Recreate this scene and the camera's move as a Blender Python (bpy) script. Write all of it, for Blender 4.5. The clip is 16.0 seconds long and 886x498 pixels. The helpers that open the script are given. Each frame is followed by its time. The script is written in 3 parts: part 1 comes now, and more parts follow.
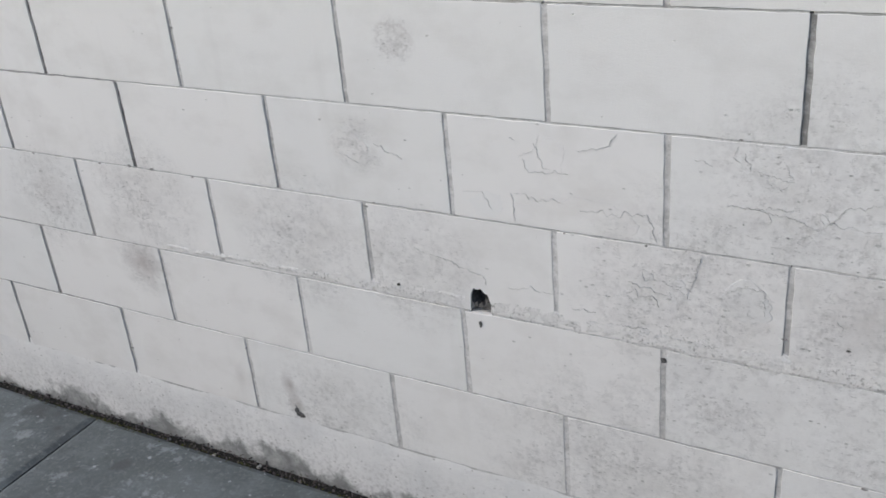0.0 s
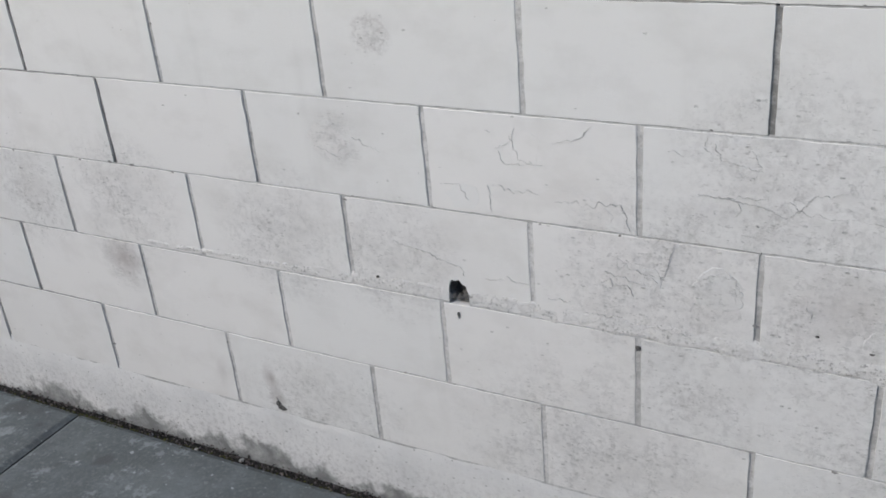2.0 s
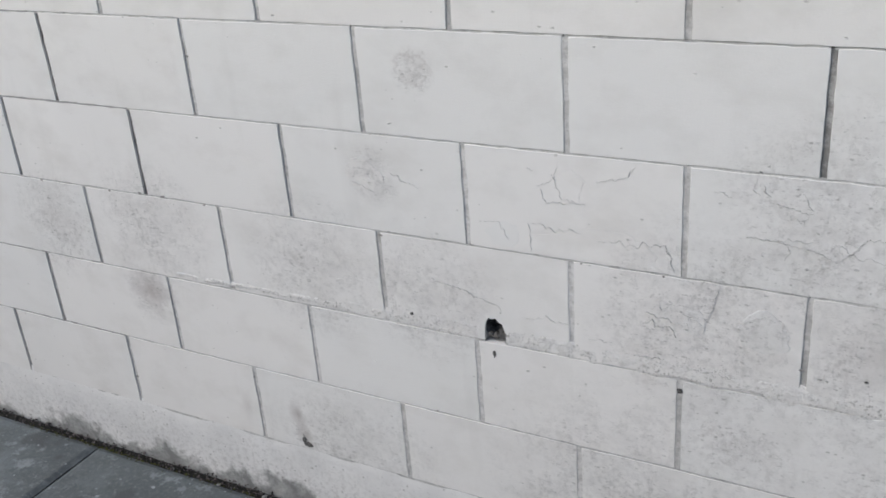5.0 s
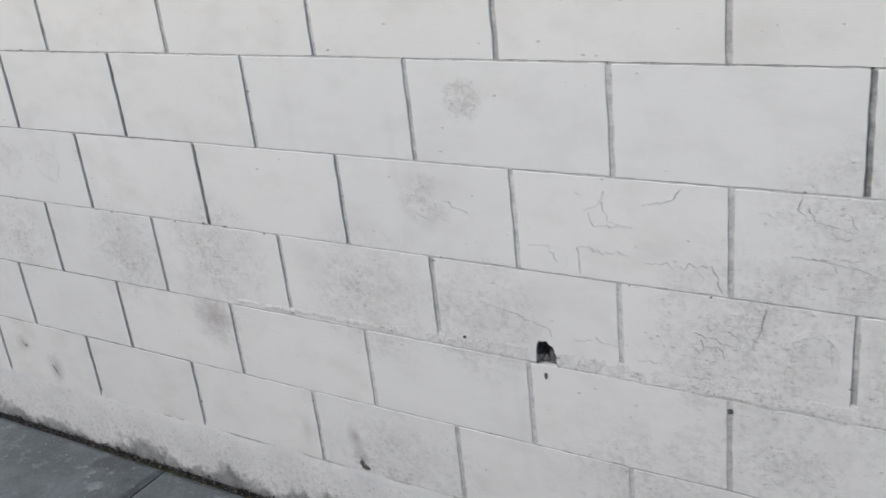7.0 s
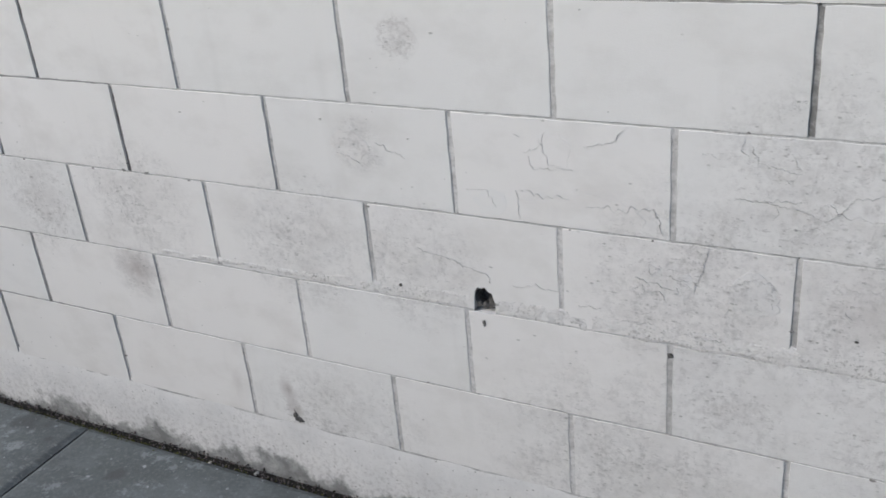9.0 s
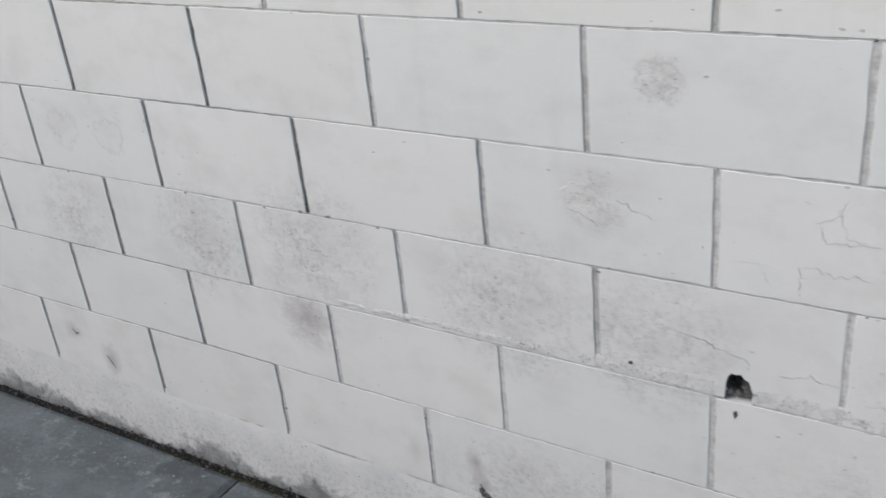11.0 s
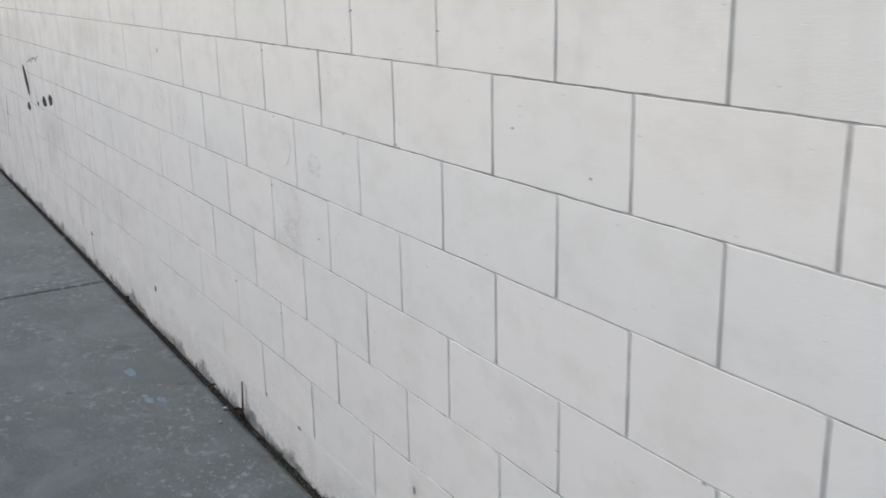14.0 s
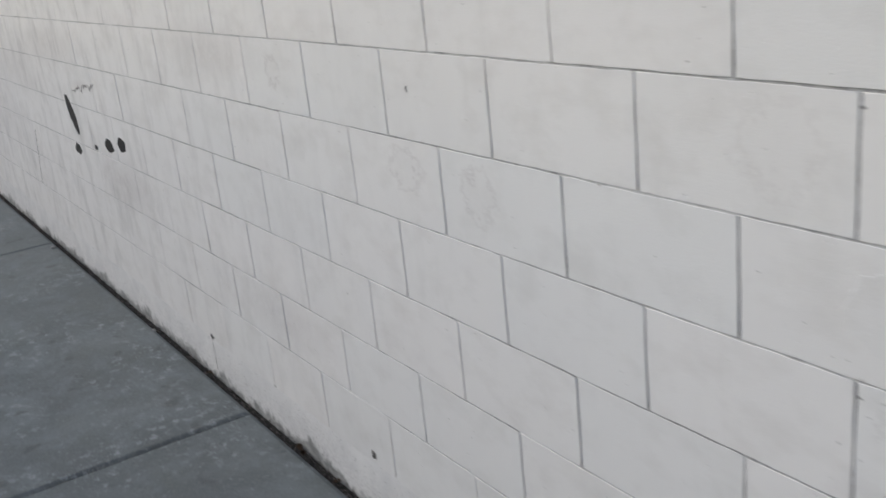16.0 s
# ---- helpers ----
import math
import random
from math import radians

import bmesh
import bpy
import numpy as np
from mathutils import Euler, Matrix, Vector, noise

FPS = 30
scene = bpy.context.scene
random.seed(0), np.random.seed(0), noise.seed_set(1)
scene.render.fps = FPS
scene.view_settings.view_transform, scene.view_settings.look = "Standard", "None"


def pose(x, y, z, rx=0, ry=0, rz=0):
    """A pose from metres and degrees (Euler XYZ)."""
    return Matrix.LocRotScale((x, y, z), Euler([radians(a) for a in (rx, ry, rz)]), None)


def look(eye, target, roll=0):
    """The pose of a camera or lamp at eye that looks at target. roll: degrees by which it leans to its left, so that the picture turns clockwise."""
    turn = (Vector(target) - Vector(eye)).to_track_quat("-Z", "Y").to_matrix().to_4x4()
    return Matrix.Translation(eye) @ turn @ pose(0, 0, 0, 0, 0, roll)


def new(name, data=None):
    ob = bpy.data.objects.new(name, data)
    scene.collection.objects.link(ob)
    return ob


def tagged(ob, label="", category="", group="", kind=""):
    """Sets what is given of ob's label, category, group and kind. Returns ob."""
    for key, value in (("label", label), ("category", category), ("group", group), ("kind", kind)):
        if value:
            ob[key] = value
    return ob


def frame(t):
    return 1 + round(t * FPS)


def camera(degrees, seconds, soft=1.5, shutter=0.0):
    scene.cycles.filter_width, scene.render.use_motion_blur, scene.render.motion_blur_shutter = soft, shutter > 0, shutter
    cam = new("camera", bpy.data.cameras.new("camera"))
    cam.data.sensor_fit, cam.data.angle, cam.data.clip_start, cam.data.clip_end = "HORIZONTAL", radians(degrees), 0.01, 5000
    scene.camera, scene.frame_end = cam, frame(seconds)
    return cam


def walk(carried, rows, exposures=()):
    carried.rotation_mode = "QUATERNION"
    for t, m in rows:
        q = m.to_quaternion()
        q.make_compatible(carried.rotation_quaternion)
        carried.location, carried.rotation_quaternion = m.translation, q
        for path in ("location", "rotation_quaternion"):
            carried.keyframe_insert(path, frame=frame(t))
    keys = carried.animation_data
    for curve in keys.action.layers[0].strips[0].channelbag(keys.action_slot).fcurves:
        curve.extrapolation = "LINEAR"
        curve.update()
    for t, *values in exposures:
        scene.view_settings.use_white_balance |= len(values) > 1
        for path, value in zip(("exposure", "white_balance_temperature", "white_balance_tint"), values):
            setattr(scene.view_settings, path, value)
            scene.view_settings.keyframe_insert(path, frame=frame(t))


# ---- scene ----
cam = camera(48.3, 16.0, soft=1.6, shutter=0.28)

# seconds, eye x y z, yaw to the left, pitch, lean
PATH = (
    (0.0, 0.646, -1.453, 1.536, 31.19, -26.50, -5.50),
    (0.5, 0.678, -1.452, 1.533, 32.90, -26.56, -5.95),
    (1.0, 0.694, -1.483, 1.521, 31.90, -26.75, -5.09),
    (1.5, 0.669, -1.490, 1.529, 31.16, -25.51, -4.71),
    (2.0, 0.669, -1.474, 1.533, 30.13, -26.61, -5.43),
    (2.5, 0.653, -1.469, 1.535, 30.88, -27.57, -5.72),
    (3.0, 0.639, -1.479, 1.516, 30.50, -27.00, -4.50),
    (3.5, 0.637, -1.471, 1.551, 31.25, -26.31, -5.94),
    (4.0, 0.623, -1.477, 1.544, 31.02, -26.01, -5.47),
    (4.2, 0.613, -1.479, 1.544, 30.73, -26.03, -5.27),
    (6.3, 0.572, -1.508, 1.545, 29.08, -22.77, -4.43),
    (6.5, 0.552, -1.525, 1.553, 29.28, -23.20, -5.22),
    (7.0, 0.641, -1.518, 1.546, 33.76, -22.63, -6.70),
    (7.5, 0.744, -1.523, 1.560, 31.52, -25.25, -5.77),
    (8.0, 0.750, -1.502, 1.516, 32.38, -26.37, -7.22),
    (8.2, 0.728, -1.491, 1.496, 31.02, -25.18, -7.05),
    (10.3, 0.373, -1.476, 1.559, 29.13, -26.94, -4.35),
    (10.5, 0.337, -1.431, 1.523, 30.77, -25.82, -3.32),
    (11.0, 0.206, -1.335, 1.548, 34.37, -26.45, -6.23),
    (11.5, -0.088, -1.381, 1.535, 33.47, -20.27, -3.32),
    (12.0, -0.414, -1.344, 1.581, 42.21, -19.27, -3.46),
    (12.5, -0.796, -1.271, 1.593, 54.02, -17.51, -6.26),
    (13.0, -1.231, -1.257, 1.529, 50.28, -15.27, -0.07),
    (13.5, -1.726, -1.137, 1.580, 52.58, -17.69, -0.80),
    (14.0, -2.263, -1.087, 1.570, 58.96, -15.87, -1.33),
    (14.5, -2.768, -1.151, 1.616, 57.01, -17.49, -1.59),
    (15.0, -3.284, -1.162, 1.634, 61.48, -17.38, -4.04),
    (15.5, -3.805, -1.166, 1.620, 56.80, -19.19, -4.46),
    (16.0, -4.333, -1.111, 1.625, 58.12, -18.25, -6.19),
)


def aim(x, y, z, yaw, pitch, lean):
    turn = Matrix.Rotation(radians(yaw), 4, "Z") @ Matrix.Rotation(radians(90 + pitch), 4, "X")
    return Matrix.Translation((x, y, z)) @ turn @ Matrix.Rotation(radians(lean), 4, "Z")


walk(cam, [(row[0], aim(*row[1:])) for row in PATH], exposures=[(0.0, 0.36, 6385.0, 7.9), (11.0, 0.36, 6385.0, 7.9), (12.2, 0.36, 6385.0, 7.9), (14.5, 0.34, 6385.0, 7.9), (15.5, 0.14, 6385.0, 7.9), (16.0, 0.12, 6385.0, 7.9)])

# ---- light: an overcast sky, brightest low over the open street in front of the wall ----
SUN_UP, SUN_TURN = 32.0, 225.0  # degrees above the horizon; clockwise from +y
world = bpy.data.worlds.new("sky")
scene.world = world
world.use_nodes = True
wn = world.node_tree
sky = wn.nodes.new("ShaderNodeTexSky")
sky.sky_type, sky.sun_disc = "NISHITA", False
sky.sun_elevation, sky.sun_rotation = radians(SUN_UP), radians(SUN_TURN)
sky.air_density, sky.dust_density = 1.0, 2.0
wn.links.new(sky.outputs[0], wn.nodes["Background"].inputs[0])
wn.nodes["Background"].inputs[1].default_value = 0.10
sun = new("sun", bpy.data.lights.new("sun", "SUN"))
sun.data.energy, sun.data.angle, sun.data.color = 1.3, radians(40), (1.0, 0.97, 0.95)
a, e = radians(SUN_TURN), radians(SUN_UP)
sun.matrix_world = look((20 * math.sin(a) * math.cos(e), 20 * math.cos(a) * math.cos(e), 20 * math.sin(e)), (0, 0, 0))


# ---- materials ----
class Net:
    """A small builder for one material's nodes."""

    def __init__(self, name, rough=0.7, spec=0.4):
        self.mat = bpy.data.materials.new(name)
        self.mat.use_nodes = True
        self.t = self.mat.node_tree
        self.out = self.t.nodes["Material Output"]
        self.bsdf = self.t.nodes["Principled BSDF"]
        self.bsdf.inputs["Roughness"].default_value = rough
        self.bsdf.inputs["Specular IOR Level"].default_value = spec
        self.pos = self.node("ShaderNodeNewGeometry").outputs["Position"]

    def node(self, kind):
        return self.t.nodes.new(kind)

    def put(self, socket, value):
        if isinstance(value, bpy.types.NodeSocket):
            self.t.links.new(value, socket)
        elif isinstance(value, (tuple, list)) and len(value) == 3 and socket.type == "RGBA":
            socket.default_value = (*value, 1)
        else:
            socket.default_value = value

    def noise(self, scale, detail=3.0, rough=0.55, vec=None, dist=0.0):
        n = self.node("ShaderNodeTexNoise")
        for key, v in (("Vector", vec or self.pos), ("Scale", scale), ("Detail", detail), ("Roughness", rough), ("Distortion", dist)):
            self.put(n.inputs[key], v)
        return n.outputs["Fac"]

    def cells(self, scale, vec=None):
        n = self.node("ShaderNodeTexVoronoi")
        self.put(n.inputs["Vector"], vec or self.pos)
        self.put(n.inputs["Scale"], scale)
        return n.outputs["Distance"], n.outputs["Color"]

    def math(self, op, x, y=0.0, clamp=False):
        n = self.node("ShaderNodeMath")
        n.operation, n.use_clamp = op, clamp
        self.put(n.inputs[0], x)
        self.put(n.inputs[1], y)
        return n.outputs[0]

    def span(self, v, lo, hi, to_lo=0.0, to_hi=1.0):
        n = self.node("ShaderNodeMapRange")
        for i, x in enumerate((v, lo, hi, to_lo, to_hi)):
            self.put(n.inputs[i], x)
        return n.outputs[0]

    def mix(self, f, x, y, kind="MIX"):
        n = self.node("ShaderNodeMix")
        n.data_type, n.blend_type = "RGBA", kind
        self.put(n.inputs[0], f)
        self.put(n.inputs[6], x)
        self.put(n.inputs[7], y)
        return n.outputs[2]

    def shift(self, x, y, z):
        n = self.node("ShaderNodeVectorMath")
        n.operation = "MULTIPLY"
        self.put(n.inputs[0], self.pos)
        n.inputs[1].default_value = (x, y, z)
        return n.outputs[0]

    def near(self, x, y, z, r):
        """1 at a place, falling to 0 at r metres from it."""
        n = self.node("ShaderNodeVectorMath")
        n.operation = "DISTANCE"
        self.put(n.inputs[0], self.pos)
        n.inputs[1].default_value = (x, y, z)
        return self.span(n.outputs["Value"], r, r * 0.25)

    def random(self):
        return self.node("ShaderNodeObjectInfo").outputs["Random"]

    def island(self):
        return self.node("ShaderNodeNewGeometry").outputs["Random Per Island"]

    def bump(self, height, distance, strength=1.0, after=None):
        n = self.node("ShaderNodeBump")
        n.inputs["Strength"].default_value, n.inputs["Distance"].default_value = strength, distance
        self.put(n.inputs["Height"], height)
        if after:
            self.put(n.inputs["Normal"], after)
        return n.outputs[0]

    def done(self, colour, normal=None, rough=None):
        self.put(self.bsdf.inputs["Base Color"], colour)
        if normal:
            self.put(self.bsdf.inputs["Normal"], normal)
        if rough:
            self.put(self.bsdf.inputs["Roughness"], rough)
        return self.mat


# where the paint is worn to the pitted block face: x, z, radius
WORN = ((0.253, 0.672, 0.26), (0.564, 0.672, 0.34), (0.95, 0.676, 0.40), (0.304, 0.483, 0.20), (0.75, 0.456, 0.38), (0.462, 0.892, 0.24),
        (-0.3, 0.633, 0.17), (-0.582, 0.653, 0.19), (-1.024, 0.683, 0.19), (-1.334, 0.654, 0.17), (-1.07, 0.515, 0.10), (-0.405, 0.882, 0.07),
        (-0.296, 1.093, 0.05), (-1.762, 0.645, 0.14), (0.105, 0.229, 0.34), (-0.542, 0.112, 0.30), (-4.926, 0.823, 0.10))


# grey smudges and rings on the paint: x, z, half length, half height, strength, 1 for a ring
SMUDGES = ((-1.07, 0.515, 0.07, 0.055, 1.3, 0), (-0.684, 0.259, 0.024, 0.037, 1.4, 0), (-0.673, 0.206, 0.024, 0.032, 1.4, 0), (-0.833, 0.245, 0.018, 0.04, 0.4, 0),
           (-1.786, 0.223, 0.035, 0.06, 1.3, 0), (-1.917, 0.282, 0.035, 0.03, 1.0, 0), (-1.334, 0.664, 0.07, 0.05, 0.4, 0), (-0.296, 1.098, 0.038, 0.035, 0.6, 1), (-1.719, 0.872, 0.055, 0.05, 0.45, 1),
           (-1.56, 0.868, 0.055, 0.05, 0.45, 1), (-1.95, 1.061, 0.06, 0.05, 0.6, 1), (-1.914, 1.462, 0.09, 0.06, 0.5, 1), (-3.003, 0.198, 0.035, 0.05, 0.8, 0),
           (-4.237, 0.296, 0.03, 0.045, 0.6, 0), (-4.75, 1.057, 0.045, 0.032, 0.7, 1), (-5.218, 1.281, 0.09, 0.085, 0.25, 1), (-4.948, 0.912, 0.11, 0.06, 0.4, 1),
           (-5.962, 1.082, 0.07, 0.07, 0.5, 1), (-6.245, 1.097, 0.08, 0.06, 0.5, 1), (-5.046, 0.763, 0.10, 0.06, 0.4, 0), (-9.145, 1.074, 0.22, 0.03, 0.6, 0),
           (0.534, 0.682, 0.10, 0.07, 0.5, 0), (-8.717, 0.664, 0.5, 0.16, 0.6, 0), (-9.663, 1.235, 0.8, 0.12, 0.5, 0),
           (-7.431, 1.314, 0.5, 0.10, 0.45, 0), (-10.672, 1.085, 0.9, 0.20, 0.5, 0), (-12.279, 0.785, 1.6, 0.35, 0.5, 0), (-7.181, 0.487, 0.4, 0.12, 0.4, 0), (-6.915, 1.282, 0.05, 0.05, 0.7, 1))


def make_paint(name, zones, tone=(0.825, 0.815, 0.805)):
    m = Net(name, 0.55, 0.45)
    mask = 0.0
    for x, z, r in zones:
        mask = m.math("MAXIMUM", m.near(x, 0, z, r), mask)
    patchy = m.noise(9, 5, 0.65)
    worn = m.math("MULTIPLY", mask, m.span(patchy, 0.36, 0.60), True)
    broad = m.noise(1.7, 4, 0.6)
    cloud = m.noise(6.5, 5, 0.6, m.shift(1, 1, 1.6))
    grain = m.noise(240, 3, 0.6)
    pores = m.noise(75, 6, 0.7)
    streak = m.noise(5, 4, 0.6, m.shift(2.4, 1, 0.35))
    col = m.mix(m.span(broad, 0.3, 0.72), tone, tuple(c * 0.93 for c in tone))
    col = m.mix(m.span(cloud, 0.48, 0.72, 0, 0.42), col, (0.60, 0.585, 0.56))
    col = m.mix(m.span(streak, 0.60, 0.80, 0, 0.25), col, (0.58, 0.57, 0.55))
    col = m.mix(m.span(m.random(), 0, 1, 0, 0.09), col, (0.58, 0.57, 0.56))
    col = m.mix(m.span(m.random(), 0.62, 0.66, 0, 0.14), col, (0.755, 0.785, 0.795))
    col = m.mix(m.span(m.random(), 0.30, 0.26, 0, 0.12), col, (0.83, 0.80, 0.785))
    runs = m.math("MULTIPLY", m.span(m.noise(7, 6, 0.68, m.shift(1.2, 1, 0.4)), 0.50, 0.66), m.near(-10.5, 0, 0.9, 4.6))
    col = m.mix(m.math("MULTIPLY", runs, 0.5), col, (0.47, 0.465, 0.455))
    col = m.mix(m.math("MULTIPLY", worn, m.span(pores, 0.46, 0.62, 0.04, 0.55)), col, (0.42, 0.415, 0.405))
    film = m.math("MULTIPLY", mask, m.span(m.noise(14, 6, 0.7, m.shift(1, 1, 2.2)), 0.42, 0.66, 0, 0.34))
    col = m.mix(film, col, (0.50, 0.49, 0.485))
    haze = m.noise(26, 6, 0.68)
    for x, z, half, tall, strength, ring in SMUDGES:
        v = m.node("ShaderNodeVectorMath")
        v.operation = "SUBTRACT"
        m.put(v.inputs[0], m.pos)
        v.inputs[1].default_value = (x, 0, z)
        w = m.node("ShaderNodeVectorMath")
        w.operation = "MULTIPLY"
        m.put(w.inputs[0], v.outputs[0])
        w.inputs[1].default_value = (1 / half, 0, 1 / tall)
        g = m.node("ShaderNodeVectorMath")
        g.operation = "LENGTH"
        m.put(g.inputs[0], w.outputs[0])
        d = m.math("ADD", g.outputs["Value"], m.span(haze, 0.3, 0.7, -0.55, 0.55))
        if ring:
            d = m.math("ADD", m.span(m.math("ABSOLUTE", m.math("SUBTRACT", d, 0.8)), 0.02, 0.13, 1, 0), m.span(d, 0.6, 1.0, 0.22, 0), True)
        else:
            d = m.span(d, 0.25, 1.1, 1, 0)
        col = m.mix(m.math("MULTIPLY", d, m.span(haze, 0.35, 0.6, strength * 0.12, strength * 0.6)), col, (0.36, 0.325, 0.315))
    # small pits, sparse on sound paint and crowded where it is worn
    far, tint = m.cells(85, m.shift(1, 1, 2.0))
    parts = m.node("ShaderNodeSeparateColor")
    m.put(parts.inputs[0], tint)
    pick = m.math("GREATER_THAN", parts.outputs[0], m.span(worn, 0, 1, 0.970, 0.80))
    size = m.span(m.math("POWER", parts.outputs[1], 2.0), 0, 1, 0.08, 0.34)
    warped = m.math("ADD", far, m.span(m.noise(150, 3), 0.3, 0.7, -0.16, 0.16))
    pit = m.math("MULTIPLY", pick, m.span(warped, m.math("MULTIPLY", size, 0.7), size, 1, 0))
    col = m.mix(m.math("MULTIPLY", pit, m.span(parts.outputs[2], 0, 1, 0.12, 0.60)), col, (0.26, 0.255, 0.245))
    flake = m.noise(19, 7, 0.62, None, 0.35)
    ragged = m.math("ABSOLUTE", m.math("SUBTRACT", flake, 0.53))
    broken = m.span(m.noise(24, 3), 0.49, 0.58)
    rim = m.math("MULTIPLY", m.math("MULTIPLY", m.span(ragged, 0.0, 0.010, 1, 0), broken), m.span(mask, 0.05, 0.55, 0.0, 1.0))
    col = m.mix(m.math("MULTIPLY", rim, 0.34), col, (0.22, 0.215, 0.21))
    bare = m.math("MULTIPLY", m.span(flake, 0.53, 0.545), m.span(mask, 0.1, 0.6))
    col = m.mix(m.math("MULTIPLY", bare, m.span(pores, 0.42, 0.62, 0.04, 0.28)), col, (0.44, 0.435, 0.425))
    fleck = m.math("MULTIPLY", m.span(m.noise(70, 5, 0.66, m.shift(1, 1, 2.1)), 0.575, 0.64), m.span(worn, 0.0, 0.8))
    col = m.mix(m.math("MULTIPLY", fleck, 0.6), col, (0.25, 0.245, 0.24))
    # lifted edges of old paint layers
    edge_noise = m.noise(13, 6, 0.62, None, 0.6)
    lift = m.math("MULTIPLY", m.span(edge_noise, 0.505, 0.515), m.span(mask, 0.0, 0.5, 0.12, 0.5))
    roller = m.noise(38, 4, 0.6)
    nrm = m.bump(roller, 0.0010, 0.20)
    nrm = m.bump(m.math("ADD", grain, m.math("MULTIPLY", pores, m.span(worn, 0, 1, 0.6, 2.6))), 0.0009, 0.7, nrm)
    nrm = m.bump(lift, 0.0010, 0.3, nrm)
    nrm = m.bump(m.math("MULTIPLY", bare, broken), -0.0009, 0.6, nrm)
    nrm = m.bump(pit, -0.0025, 0.8, nrm)
    return m.done(col, nrm, m.span(broad, 0.3, 0.7, 0.46, 0.62))


PAINT = make_paint("masonry_paint", WORN)


def make_joint(name, pale, dark, spread):
    m = Net(name, 0.85, 0.2)
    grit = m.noise(130, 5, 0.7)
    along = m.noise(30, 6, 0.75)
    f = m.math("ADD", m.span(m.island(), 0, 1, 0, spread), m.span(along, 0.38, 0.64, -0.40, 0.60), True)
    col = m.mix(f, pale, dark)
    col = m.mix(m.span(grit, 0.5, 0.72, 0, 0.5), col, tuple(c * 0.5 for c in dark))
    return m.done(col, m.bump(grit, 0.002, 0.8))


JOINT = make_joint("painted_joint", (0.52, 0.515, 0.51), (0.21, 0.207, 0.204), 0.85)
PALE_JOINT = make_joint("pale_joint", (0.67, 0.663, 0.656), (0.40, 0.395, 0.39), 0.7)
PALE_BED = make_joint("pale_bed_joint", (0.62, 0.615, 0.61), (0.33, 0.326, 0.322), 0.6)
OPEN_JOINT = make_joint("open_joint", (0.40, 0.395, 0.39), (0.13, 0.128, 0.126), 0.8)
BED = make_joint("bed_joint", (0.56, 0.555, 0.55), (0.25, 0.246, 0.243), 0.8)


def make_base():
    """Thick paint over the foot of the wall, with splashed dirt in patches along its lower edge."""
    m = Net("base_paint", 0.7, 0.3)
    parts = m.node("ShaderNodeSeparateXYZ")
    m.put(parts.inputs[0], m.pos)
    z = parts.outputs[2]
    blot, fine = m.noise(3.2, 6, 0.65), m.noise(80, 7, 0.72)
    reach = m.math("ADD", m.span(blot, 0.38, 0.64, -0.015, 0.070), m.span(m.noise(30, 6, 0.7), 0.3, 0.7, -0.022, 0.022))
    dirt = m.span(m.math("SUBTRACT", reach, z), -0.010, 0.020)
    film = m.math("MULTIPLY", m.span(m.math("SUBTRACT", m.math("ADD", reach, 0.09), z), -0.06, 0.06), m.span(fine, 0.48, 0.62, 0.03, 0.60))
    col = m.mix(m.span(m.noise(8, 5), 0.4, 0.7), (0.79, 0.785, 0.78), (0.69, 0.69, 0.69))
    col = m.mix(film, col, (0.47, 0.462, 0.455))
    col = m.mix(m.span(m.noise(55, 7, 0.75, m.shift(1, 1, 1.7)), 0.57, 0.66, 0, 0.32), col, (0.34, 0.325, 0.315))
    col = m.mix(m.math("MULTIPLY", dirt, m.span(m.noise(20, 4), 0.3, 0.6, 0.5, 0.95)), col, (0.20, 0.203, 0.200))
    far, tint = m.cells(75, m.shift(1, 1, 1.6))
    cp = m.node("ShaderNodeSeparateColor")
    m.put(cp.inputs[0], tint)
    pit = m.math("MULTIPLY", m.math("GREATER_THAN", cp.outputs[0], 0.66), m.span(m.math("ADD", far, m.span(fine, 0.3, 0.7, -0.14, 0.14)), 0.10, 0.24, 1, 0))
    col = m.mix(m.math("MULTIPLY", pit, m.span(cp.outputs[1], 0, 1, 0.15, 0.85)), col, (0.22, 0.21, 0.20))
    nrm = m.bump(m.noise(30, 6, 0.7), 0.005, 0.7)
    nrm = m.bump(fine, 0.0020, 0.7, nrm)
    return m.done(col, nrm)


BASE = make_base()


